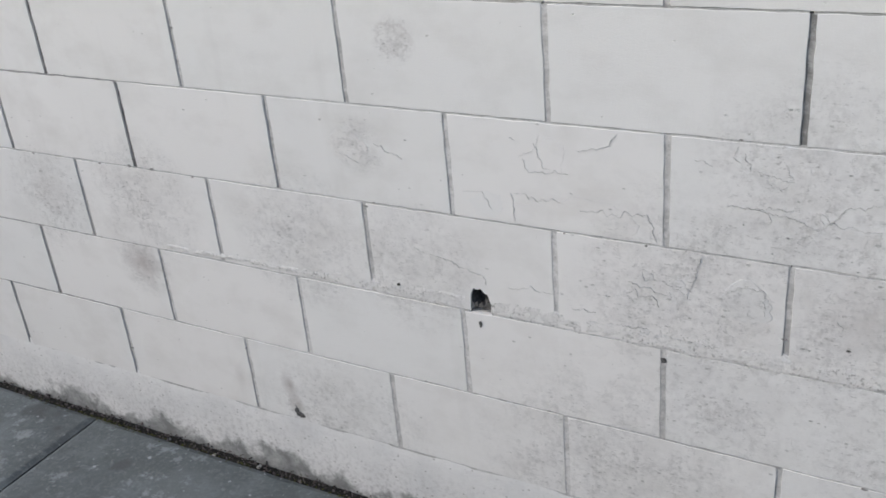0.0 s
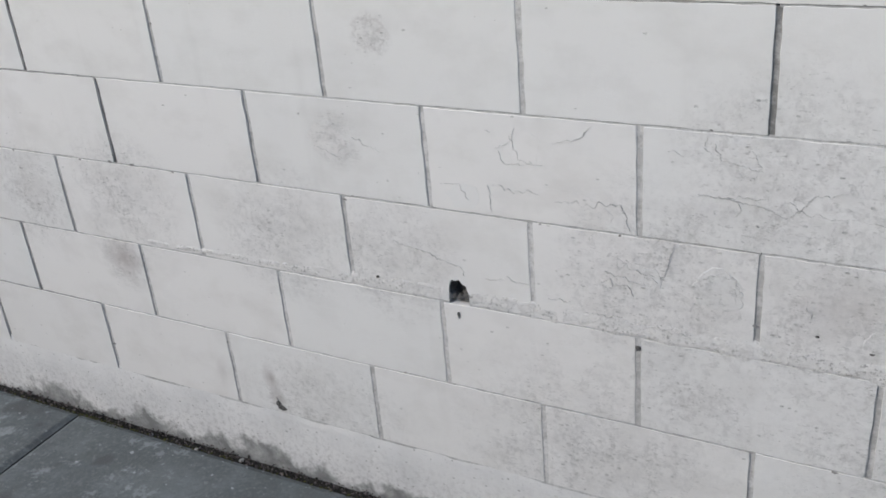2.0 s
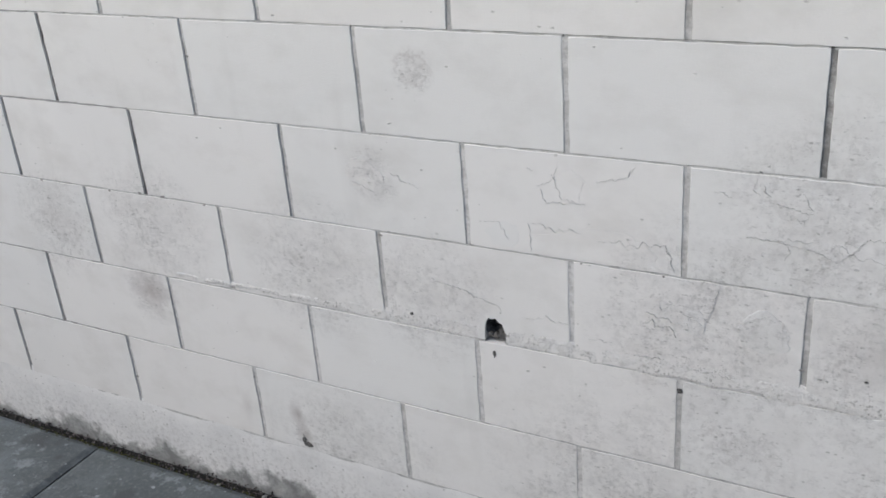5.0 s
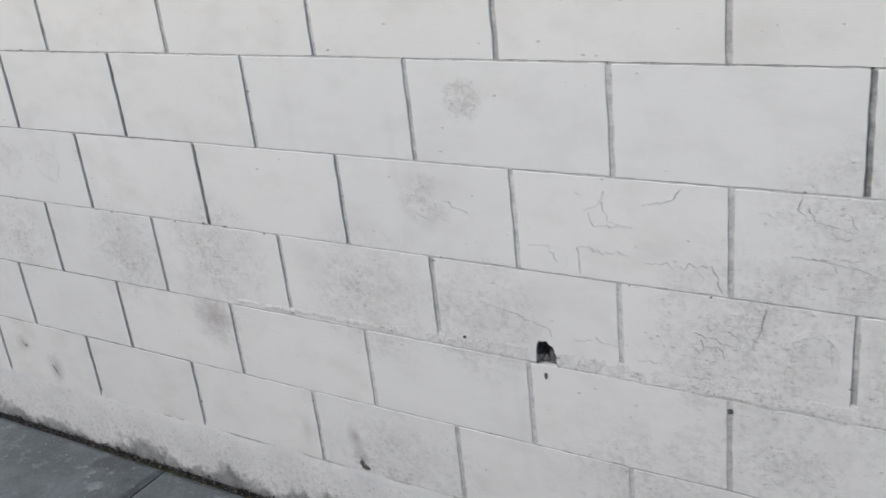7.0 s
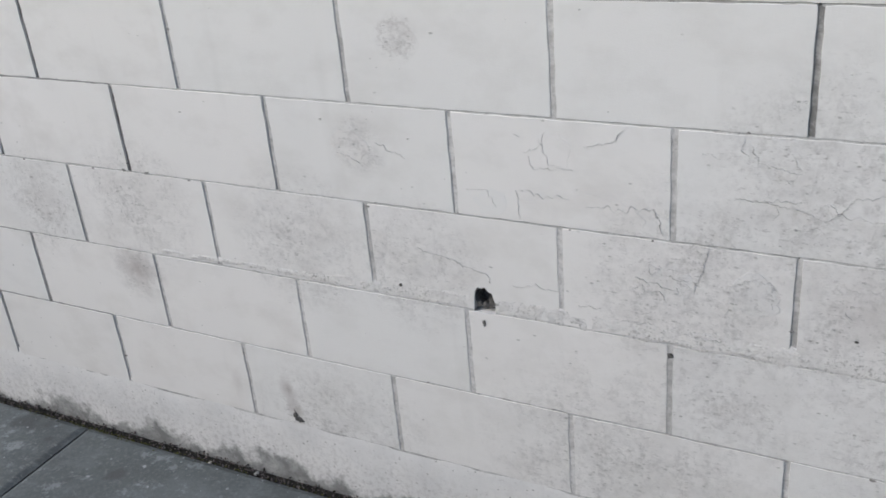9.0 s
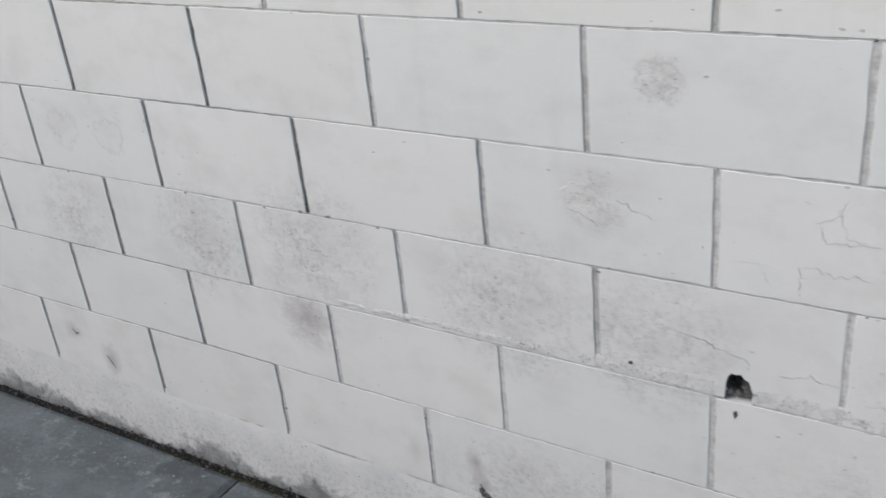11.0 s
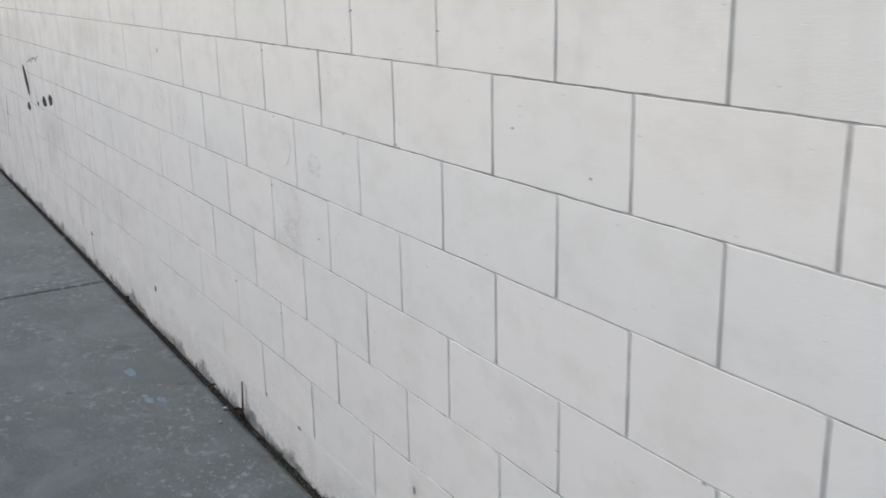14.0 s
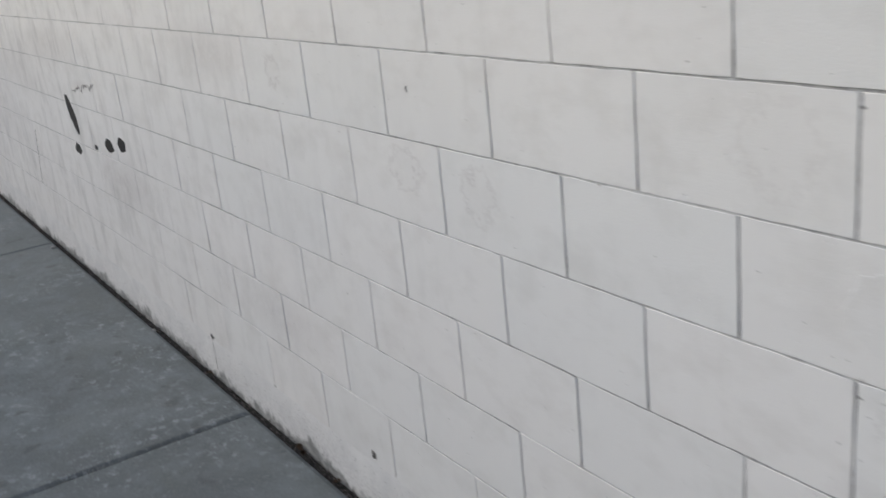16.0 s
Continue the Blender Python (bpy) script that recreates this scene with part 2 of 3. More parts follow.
def make_concrete():
    m = Net("sidewalk_concrete", 0.6, 0.5)
    broad, mid = m.noise(1.1, 5, 0.6), m.noise(5.5, 6, 0.65)
    fine, sand = m.noise(80, 6, 0.72), m.noise(300, 3, 0.6)
    col = m.mix(m.span(broad, 0.3, 0.7), (0.086, 0.100, 0.105), (0.121, 0.137, 0.141))
    col = m.mix(m.span(mid, 0.48, 0.64, 0, 0.8), col, (0.176, 0.199, 0.209))
    col = m.mix(m.span(mid, 0.32, 0.47, 0.7, 0), col, (0.081, 0.092, 0.098))
    col = m.mix(m.span(fine, 0.52, 0.68, 0, 0.55), col, (0.220, 0.242, 0.251))
    col = m.mix(m.span(fine, 0.32, 0.48, 0.5, 0), col, (0.063, 0.072, 0.077))
    col = m.mix(m.span(m.random(), 0, 1, 0, 0.2), col, (0.119, 0.137, 0.145))
    worn = m.noise(2.6, 7, 0.68, None, 0.5)
    col = m.mix(m.span(worn, 0.50, 0.64, 0, 0.6), col, (0.172, 0.195, 0.204))
    col = m.mix(m.span(worn, 0.34, 0.45, 0.5, 0), col, (0.086, 0.099, 0.099))
    green = m.span(m.noise(1.9, 5, 0.6, m.shift(1, 2.2, 1)), 0.52, 0.68, 0, 0.35)
    col = m.mix(green, col, (0.110, 0.125, 0.113))
    scuff = m.math("MULTIPLY", m.span(m.noise(21, 8, 0.75), 0.545, 0.60), m.span(m.noise(2.3, 4), 0.42, 0.58))
    col = m.mix(m.math("MULTIPLY", scuff, 0.7), col, (0.299, 0.330, 0.339))
    drop = m.math("MULTIPLY", m.span(m.noise(7.5, 2, 0.4), 0.66, 0.70), m.span(fine, 0.35, 0.6, 0.3, 0.8))
    col = m.mix(drop, col, (0.062, 0.066, 0.069))
    col = m.mix(m.span(sand, 0.60, 0.72, 0, 0.28), col, (0.299, 0.308, 0.312))
    spot = m.math("MULTIPLY", m.span(m.noise(58, 3, 0.55), 0.62, 0.67), m.span(m.noise(3.5, 4), 0.42, 0.60))
    col = m.mix(m.math("MULTIPLY", spot, 0.42), col, (0.370, 0.396, 0.409))
    nrm = m.bump(sand, 0.0008, 0.6)
    nrm = m.bump(fine, 0.0016, 0.6, nrm)
    return m.done(col, nrm, m.span(mid, 0.3, 0.7, 0.44, 0.66))


CONCRETE = make_concrete()


def make_plain(name, lo, hi, scale=30, rough=0.9, depth=0.002, island=False):
    m = Net(name, rough, 0.25)
    n = m.noise(scale, 5, 0.65)
    f = m.island() if island else m.span(n, 0.3, 0.7)
    return m.done(m.mix(f, lo, hi), m.bump(n, depth, 0.7))


SOIL = make_plain("crevice_soil", (0.012, 0.012, 0.011), (0.045, 0.043, 0.038), 90)
GRIT = make_plain("litter", (0.008, 0.008, 0.008), (0.22, 0.187, 0.182), 200, island=True)
CHIP = make_plain("paint_chip", (0.20, 0.222, 0.235), (0.38, 0.405, 0.42), 200, island=True)
STREET = make_plain("street_asphalt", (0.04, 0.04, 0.042), (0.07, 0.07, 0.07), 40)
BLACK = make_plain("black_spray_paint", (0.010, 0.010, 0.011), (0.022, 0.022, 0.023), 60, 0.6)
# one dark grey for dirt and for shadow painted into splits and breaks
GAP = make_plain("crack_shadow_dirt", (0.16, 0.156, 0.152), (0.40, 0.39, 0.38), 60)
HOLLOW = make_plain("broken_block", (0.03, 0.029, 0.028), (0.22, 0.212, 0.205), 120, 0.95, 0.006)


def make_mortar():
    """White-painted rough mortar with dark open pores in patches."""
    m = Net("rough_mortar", 0.8, 0.25)
    rough, pores = m.noise(45, 6, 0.7), m.noise(150, 5, 0.7)
    col = m.mix(m.span(rough, 0.35, 0.65), (0.80, 0.79, 0.78), (0.66, 0.652, 0.642))
    hit = m.math("MULTIPLY", m.span(pores, 0.52, 0.61), m.span(m.noise(16, 4, 0.6), 0.42, 0.60, 0.2, 0.85))
    col = m.mix(hit, col, (0.26, 0.255, 0.245))
    return m.done(col, m.bump(pores, 0.003, 0.8, m.bump(rough, 0.004, 0.6)))


MORTAR = make_mortar()
# grey that stands for the shade under lifted paint edges
LIFT_SHADE = make_plain("lifted_paint_shade", (0.30, 0.296, 0.29), (0.72, 0.712, 0.705), 90)
BLUE = make_plain("blue_chalk", (0.15, 0.205, 0.25), (0.27, 0.36, 0.42), 70)
MOSS = make_plain("moss", (0.045, 0.055, 0.012), (0.10, 0.10, 0.03), 150)


# ---- helpers for meshes ----
def part(name, bm, material, parent=None, label="", kind=""):
    """Links a bmesh as one mesh object under a thing."""
    data = bpy.data.meshes.new(name)
    bm.to_mesh(data)
    bm.free()
    if material:
        data.materials.append(material)
    ob = new(name, data)
    if parent:
        ob.parent = parent
    return tagged(ob, label, kind=kind)


def add_box(bm, x0, y0, z0, x1, y1, z1):
    v = [bm.verts.new((x, y, z)) for x in (x0, x1) for y in (y0, y1) for z in (z0, z1)]
    for q in ((0, 1, 3, 2), (4, 6, 7, 5), (0, 4, 5, 1), (2, 3, 7, 6), (0, 2, 6, 4), (1, 5, 7, 3)):
        bm.faces.new([v[i] for i in q])


def wobble(x, z, s, seed):
    return noise.noise(Vector((x * s, z * s, seed)))


# ---- the wall: running bond of 16 x 8 inch blocks ----
BW, BH = 0.4064, 0.2018  # block length and usual course height with the joint
BED_Z = (0.1641, 0.3632, 0.5616, 0.7645, 0.9665, 1.1687, 1.3700)  # the lower bed joints, the first on top of the foot course
Z1 = BED_Z[0]


def bed_z(row):
    return BED_Z[row] if row < len(BED_Z) else BED_Z[-1] + (row - len(BED_Z) + 1) * BH


HEAD, HEAD_FAR, BEDW = 0.0105, 0.0050, 0.0036
X_FAR, X_NEAR = -32.0, 5.2
K_LO, K_HI, ROWS = -19, 3, 12

bm = bmesh.new()
add_box(bm, X_FAR, 0.050, -0.3, X_NEAR, 0.203, bed_z(ROWS))
wall = part("wall_north", bm, JOINT)
tagged(wall, "long white-painted concrete block wall, chipped and dirty near the ground", "wall", kind="structure")


# how far the mason's courses drift from the bond, in millimetres, at every third joint
DRIFT_AT = (-18, -15, -12, -9, -6, -3, 0, 1)
DRIFT = (
    (11, 11, 11, 11, 11, 25, 8, 8),
    (-4, 4, 5, 7, 13, 10, -1, -1),
    (-2, 5, 10, 9, 7, 2, -2, 1),
    (-2, -5, 0, -4, -5, -3, 1, 1),
    (-4, 0, 0, -1, -7, -16, -4, 2),
    (0, -3, -9, -11, -18, -21, -4, -4),
)


def joint_x(row, k):
    """The head joint k of a course; every second course is shifted by half a block."""
    x = (k if row % 2 else k + 0.5) * BW
    drift = np.interp(k, DRIFT_AT, DRIFT[min(row, len(DRIFT)) - 1])
    return x + 0.001 * float(drift) + 0.001 * math.sin(12.9 * k + 78.2 * row)


def block_outline(w, h, rng, notch=None, fine=1):
    pts = []
    for (ax, az), (bx, bz), n in (((0, 0), (w, 0), 6 * fine), ((w, 0), (w, h), 3 * fine), ((w, h), (0, h), 6 * fine), ((0, h), (0, 0), 3 * fine)):
        for i in range(n):
            f = i / n
            pts.append([ax + (bx - ax) * f, az + (bz - az) * f])
    ring = [(x - w / 2 + rng.uniform(-0.0009, 0.0009), z - h / 2 + rng.uniform(-0.0009, 0.0009)) for x, z in pts]
    if notch:  # a bite out of the lower edge: centre, half width, height
        mid, half, tall = notch
        bite = []
        for i in range(11):
            a = math.pi * (1 - i / 10)
            r = 1 + 0.10 * noise.noise(Vector((2.2 * math.cos(a), 2.2 * math.sin(a), 4.4)))
            bite.append((mid + half * r * math.cos(a), -h / 2 + tall * r * abs(math.sin(a)) ** 0.55 * (1 - 0.20 * math.cos(a) + 0.05 * math.sin(9 * a))))
        low = [p for p in ring if p[1] < -h / 2 + 0.01 and p[0] < w / 2 - 0.01]
        ring = [p for p in low if p[0] < mid - half * 1.2] + bite + [p for p in low if p[0] > mid + half * 1.2] + [p for p in ring if p not in low]
    return ring


def block_mesh(bm, w, h, seed, at=(0, 0, 0), notch=None, fine=1):
    """One block's painted face: an uneven outline, a soft worn arris, and sides that run back into the joint."""
    rng = random.Random(seed)
    ring = block_outline(w, h, rng, notch, fine)
    loops = []
    for depth, inset in ((0.0, 0.0009), (0.0003, 0.0003), (0.0012, 0.0), (0.0530, 0.0)):
        loop = []
        for x, z in ring:
            sx, sz = 1 - 2 * inset / w, 1 - 2 * inset / h
            loop.append(bm.verts.new((at[0] + x * sx, at[1] + depth, at[2] + z * sz)))
        loops.append(loop)
    n = len(ring)
    bm.faces.new(loops[0])
    for outer, inner in zip(loops[1:], loops):
        for i in range(n):
            bm.faces.new((inner[i], outer[i], outer[(i + 1) % n], inner[(i + 1) % n])).smooth = True
    return bm


def block_data(w, seed, notch=None, fine=1):
    bm = block_mesh(bmesh.new(), w, BH - BEDW, seed, notch=notch, fine=fine)
    bmesh.ops.recalc_face_normals(bm, faces=bm.faces)
    data = bpy.data.meshes.new("block")
    bm.to_mesh(data)
    bm.free()
    data.materials.append(PAINT)
    return data


BLOCKS = [block_data(BW - HEAD, 100 + s, None, 3) for s in range(10)]
FAR_BLOCKS = [block_data(BW - HEAD_FAR, 200 + s, None, 2) for s in range(10)]
HOLE_X, HOLE_Z = -0.158, 0.59
BITTEN = block_data(BW - HEAD, 300, (HOLE_X + BW / 2, 0.024, HOLE_Z + 0.021 - (bed_z(2) + BEDW / 2)), 3)

rest = bmesh.new()
rng = random.Random(5)
for row in range(1, ROWS + 1):
    z = (bed_z(row - 1) + bed_z(row)) / 2
    for k in range(math.floor(X_FAR / BW) + 1, math.ceil(X_NEAR / BW) - 1):
        x = (joint_x(row, k) + joint_x(row, k + 1)) / 2
        span, tall = joint_x(row, k + 1) - joint_x(row, k), bed_z(row) - bed_z(row - 1)
        out = rng.uniform(-0.0005, 0.0003)
        if K_LO <= k < K_HI and row <= 9:
            pick = (BLOCKS if k > -7 else FAR_BLOCKS)[rng.randrange(10)]
            ob = new("block", BITTEN if (row, k) == (3, -1) else pick)
            ob.parent = wall
            gap = HEAD if k > -7 else HEAD_FAR
            fit = Matrix.Diagonal(((span - gap) / (BW - gap), 1, (tall - BEDW) / (BH - BEDW), 1))
            ob.matrix_basis = pose(x, out, z, rng.uniform(-0.15, 0.15), rng.uniform(-0.10, 0.10), rng.uniform(-0.10, 0.10)) @ fit
        else:
            block_mesh(rest, span - HEAD_FAR, tall - BEDW, 1000 + row * 200 + k, (x, out, z))
bmesh.ops.recalc_face_normals(rest, faces=rest.faces)
part("block_courses", rest, PAINT, wall, "remaining white-painted blocks", "stuff")

# joints: beds between the courses and heads between the blocks, each a tooled strip set back from the faces
OPEN = {(4, -4), (4, -3), (4, -5), (4, -6), (5, -3), (5, -4), (4, -7), (5, -6), (6, -9), (5, -12), (4, -12), (3, -9)}
beds, heads, pale, opened, filled = (bmesh.new() for i in range(5))


def strip(bm, x0, z0, x1, z1, depth, n, upright):
    prev = None
    for i in range(n + 1):
        f = i / n
        x, z = x0 + (x1 - x0) * (0 if upright else f), z0 + (z1 - z0) * (f if upright else 0)
        d = depth + 0.35 * depth * wobble(x, z, 23, 1.5)
        row = []
        for e, back in ((0, -0.0002), (0.5, 0.0003), (1, -0.0002)):
            px, pz = (x0 + (x1 - x0) * e, z) if upright else (x, z0 + (z1 - z0) * e)
            row.append(bm.verts.new((px, d + back, pz)))
        if prev:
            for j in range(2):
                bm.faces.new((prev[j], row[j], row[j + 1], prev[j + 1]))
        prev = row


for row in range(0, ROWS + 1):
    z = bed_z(row)
    for k in range(math.floor(X_FAR / BW) + 1, math.ceil(X_NEAR / BW) - 1):
        x = joint_x(row or 2, k)
        deep = 0.0012 + 0.0003 * math.sin(3.1 * k + 17 * row)
        if row == 2 and x < HOLE_X < x + BW:
            strip(filled, x, z - BEDW, HOLE_X - 0.026, z + BEDW, deep, 8, False)
            strip(filled, HOLE_X + 0.026, z - BEDW, x + BW, z + BEDW, deep, 8, False)
        else:
            near = k > -4 and row < 7
            strip(filled if near else beds, x, z - BEDW, x + BW, z + BEDW, deep, 12, False)
        if row:
            into = opened if (row, k) in OPEN else pale if k > -4 and (k < 1 or row < 4) else heads
            strip(into, x - HEAD, bed_z(max(row - 1, 0)) + 0.002, x + HEAD, z - 0.002, 0.0045 if into is opened else (0.0019 if into is pale else 0.0034) + 0.0010 * math.sin(7.7 * k + 31 * row), 8, True)
for bm in (beds, heads, pale, opened, filled):
    bmesh.ops.recalc_face_normals(bm, faces=bm.faces)
part("bed_joints", beds, BED, wall, "thin grey bed joints clogged with paint", "stuff")
part("painted_beds", filled, PALE_BED, wall, "bed joints filled flush with white paint", "stuff")
part("head_joints", heads, JOINT, wall, "grey tooled upright joints", "stuff")
part("painted_joints", pale, PALE_JOINT, wall, "pale upright joints filled with paint", "stuff")
part("open_joints", opened, OPEN_JOINT, wall, "dark dirt-filled upright joints", "stuff")

# the foot of the wall, coated over so that its joints hardly show
bm = bmesh.new()
NX, NZ = 1480, 16
grid = []
for i in range(NX + 1):
    x = X_FAR + (X_NEAR - X_FAR) * i / NX
    top = Z1 + 0.024 + 0.010 * wobble(x, 0, 5, 3.3) + 0.005 * wobble(x, 0, 31, 7.1)
    col = []
    for j in range(NZ + 1):
        f = j / NZ
        z = -0.03 + (top + 0.03) * f
        y = -0.0003 + 0.0007 * wobble(x, z, 9, 0.2) + 0.0006 * wobble(x, z, 40, 4.0) + 0.0075 * max(0, (z - Z1 + 0.008 - 0.012 * min(1, max(0, -1.0 - x)) - 0.012 * wobble(x, 0, 7, 9.0)) / 0.03)
        col.append(bm.verts.new((x, y, z)))
    grid.append(col)
for a0, b0 in zip(grid, grid[1:]):
    for j in range(NZ):
        bm.faces.new((a0[j], b0[j], b0[j + 1], a0[j + 1])).smooth = True
part("wall_foot", bm, BASE, wall, "thickly painted foot of the wall with grey splash dirt")

# ---- sidewalk: cast slabs ten feet long, tooled joints between ----
bm = bmesh.new()
bmesh.ops.create_grid(bm, x_segments=8, y_segments=8, size=600)
bmesh.ops.translate(bm, verts=bm.verts, vec=(0, 0, -0.06))
ground = part("ground", bm, STREET)
tagged(ground, "dark street surface that runs on beyond the sidewalk", "ground", kind="structure")

bm = bmesh.new()
add_box(bm, X_FAR, -2.9, -0.055, X_NEAR, 0.0, -0.016)
pavement = part("pavement", bm, SOIL)
tagged(pavement, "grey cast concrete sidewalk with tooled joints along the wall", "sidewalk", kind="structure")

SLAB, FIRST, EDGE = 3.074, -1.372, -0.031
bm = bmesh.new()
ring = []
prof = ((0.0, -0.014), (0.0, -0.0080), (0.004, -0.0066), (0.010, -0.0030), (0.015, -0.0007), (0.019, 0.0))
for inset, z in prof:
    xs, ys = SLAB / 2 - 0.0026 - inset, 1.4 - inset
    ring.append([bm.verts.new(p) for p in ((-xs, -ys, z), (xs, -ys, z), (xs, ys, z), (-xs, ys, z))])
for lo, hi in zip(ring, ring[1:]):
    for i in range(4):
        bm.faces.new((lo[i], lo[(i + 1) % 4], hi[(i + 1) % 4], hi[i]))
bm.faces.new(ring[-1])
slab_data = bpy.data.meshes.new("slab")
bm.to_mesh(slab_data)
bm.free()
slab_data.materials.append(CONCRETE)
for i in range(-10, 2):
    ob = new("slab", slab_data)
    ob.parent = pavement
    ob.matrix_basis = pose(FIRST + SLAB * (i + 0.5), EDGE - 1.4, 0.0005 * (i % 2))

# litter in the gap along the wall
bm = bmesh.new()
rng = random.Random(11)
for i in range(7000):
    x = 1.2 - 14.2 * rng.random() ** 1.25
    r = rng.uniform(0.0015, 0.0048) * (1.6 if rng.random() < 0.06 else 1)
    c = Vector((x, rng.uniform(EDGE, -0.002), -0.013 + rng.uniform(0, 0.011)))
    turn = Euler((rng.uniform(0, 6), rng.uniform(0, 6), rng.uniform(0, 6))).to_matrix()
    flat = rng.uniform(0.3, 1)
    v = [bm.verts.new(c + turn @ Vector(p)) for p in ((r, 0, 0), (-r, 0, 0), (0, r * flat, 0), (0, -r * flat, 0), (0, 0, r * 0.6), (0, 0, -r * 0.6))]
    for q in ((0, 2, 4), (2, 1, 4), (1, 3, 4), (3, 0, 4), (2, 0, 5), (1, 2, 5), (3, 1, 5), (0, 3, 5)):
        bm.faces.new([v[j] for j in q])
tagged(part("litter", bm, GRIT), "dark grit and dry leaf scraps in the gap along the wall", "litter", kind="stuff")


# ---- marks on the wall ----
def crack(name, x0, z0, x1, z1, wide, seed, sway=0.12, material=None, label=""):
    """A ragged dark line that paints in the gap's shade where a paint layer has lifted or the face has split."""
    rng = random.Random(seed)
    run = math.hypot(x1 - x0, z1 - z0)
    n = max(6, int(run / 0.003))
    bm = bmesh.new()
    prev = None
    for i in range(n + 1):
        f = i / n
        bend = sway * run * math.sin(math.pi * f) * (0.5 * noise.noise(Vector((f * 3, seed, 0))) + 0.35 * noise.noise(Vector((f * 11, seed, 2)))) + 0.0034 * noise.noise(Vector((f * run * 130, seed, 4))) + 0.0016 * noise.noise(Vector((f * run * 420, seed, 6)))
        x = x0 + (x1 - x0) * f - (z1 - z0) / run * bend
        z = z0 + (z1 - z0) * f + (x1 - x0) / run * bend
        w = 0.75 * wide * max(0.04, 0.40 + 1.5 * noise.noise(Vector((f * run * 70, seed, 5)))) * min(1, 5 * f + 0.1, 5 * (1 - f) + 0.1)
        nx, nz = -(z1 - z0) / run, (x1 - x0) / run
        row = [bm.verts.new((x + nx * w * e, y, z + nz * w * e)) for e, y in ((-0.5, -0.0006), (0, -0.0019), (0.5, -0.0006))]
        if prev:
            for j in range(2):
                bm.faces.new((prev[j], row[j], row[j + 1], prev[j + 1]))
        prev = row
    return part(name, bm, material or GAP, wall, label)


def blob(name, x, z, half, tall, seed, thick, material, label="", rough=0.35, back=0.0):
    """An irregular low patch on the wall's face: a paint scab or a spot of spray paint."""
    bm = bmesh.new()
    n = 44
    rings = []
    for inset, y in ((1.0, 0.0008), (0.985, -thick * 0.8), (0.97, -thick)):
        loop = []
        for i in range(n):
            a = 2 * math.pi * i / n
            r = 1 + rough * noise.noise(Vector((1.6 * math.cos(a), 1.6 * math.sin(a), seed))) + 0.4 * rough * noise.noise(Vector((5 * math.cos(a), 5 * math.sin(a), seed + 9)))
            floor_z = Z1 + math.floor((z - Z1) / BH) * BH
            h = min(max(z + tall * r * inset * math.sin(a), floor_z + 0.004), floor_z + BH - 0.004) if z > Z1 else z + tall * r * inset * math.sin(a)
            loop.append(bm.verts.new((x + half * r * inset * math.cos(a), y + back, h)))
        rings.append(loop)
    for o, q in zip(rings, rings[1:]):
        for i in range(n):
            bm.faces.new((o[i], o[(i + 1) % n], q[(i + 1) % n], q[i]))
    bm.faces.new(rings[-1])
    return part(name, bm, material, wall, label)


# paint scabs with lifted upper edges
for i, (x, z, half, tall) in enumerate(((0.056, 0.794, 0.125, 0.034), (-0.006, 0.907, 0.032, 0.032), (-0.131, 0.797, 0.035, 0.026), (0.361, 0.917, 0.06, 0.035),
                                        (0.503, 0.827, 0.075, 0.028), (0.167, 0.704, 0.014, 0.012), (0.337, 0.682, 0.045, 0.035), (0.223, 0.682, 0.02, 0.022),
                                        (-0.425, 0.882, 0.04, 0.03), (-5.001, 1.076, 0.10, 0.07), (0.624, 0.642, 0.05, 0.04))):
    blob("paint_scab", x, z, half, tall, 3.1 * i, 0.0009, PAINT)
# shade of the gap at each lifted edge, drawn as a dark strip
for i, (x0, z0, x1, z1, w) in enumerate(((-0.076, 0.827, 0.02, 0.82, 0.0020), (0.05, 0.81, 0.171, 0.82, 0.0030), (-0.081, 0.827, -0.076, 0.772, 0.0022), (0.171, 0.82, 0.186, 0.772, 0.0013),
                                         (-0.301, 0.682, -0.225, 0.666, 0.0020), (-0.235, 0.668, -0.15, 0.646, 0.0042), (-0.15, 0.647, -0.144, 0.628, 0.0025), (-0.099, 0.631, -0.004, 0.635, 0.0018),
                                         (0.301, 0.857, 0.382, 0.85, 0.0022), (0.382, 0.85, 0.533, 0.843, 0.0016), (0.325, 0.947, 0.336, 0.917, 0.0028), (0.336, 0.92, 0.402, 0.907, 0.0014),
                                         (-0.032, 0.927, -0.016, 0.882, 0.0014), (-0.016, 0.882, 0.029, 0.877, 0.0012), (0.137, 0.687, 0.207, 0.672, 0.0040),
                                         (0.202, 0.697, 0.238, 0.682, 0.0026), (-0.364, 0.892, -0.303, 0.867, 0.0014), 
                                         (-0.455, 0.867, -0.404, 0.847, 0.0012), (0.553, 0.843, 0.7, 0.826, 0.0018))):
    crack("lifted_edge_shade", x0, z0, x1, z1, 1.35 * w, 2.3 * i + 0.7, 0.22, LIFT_SHADE)

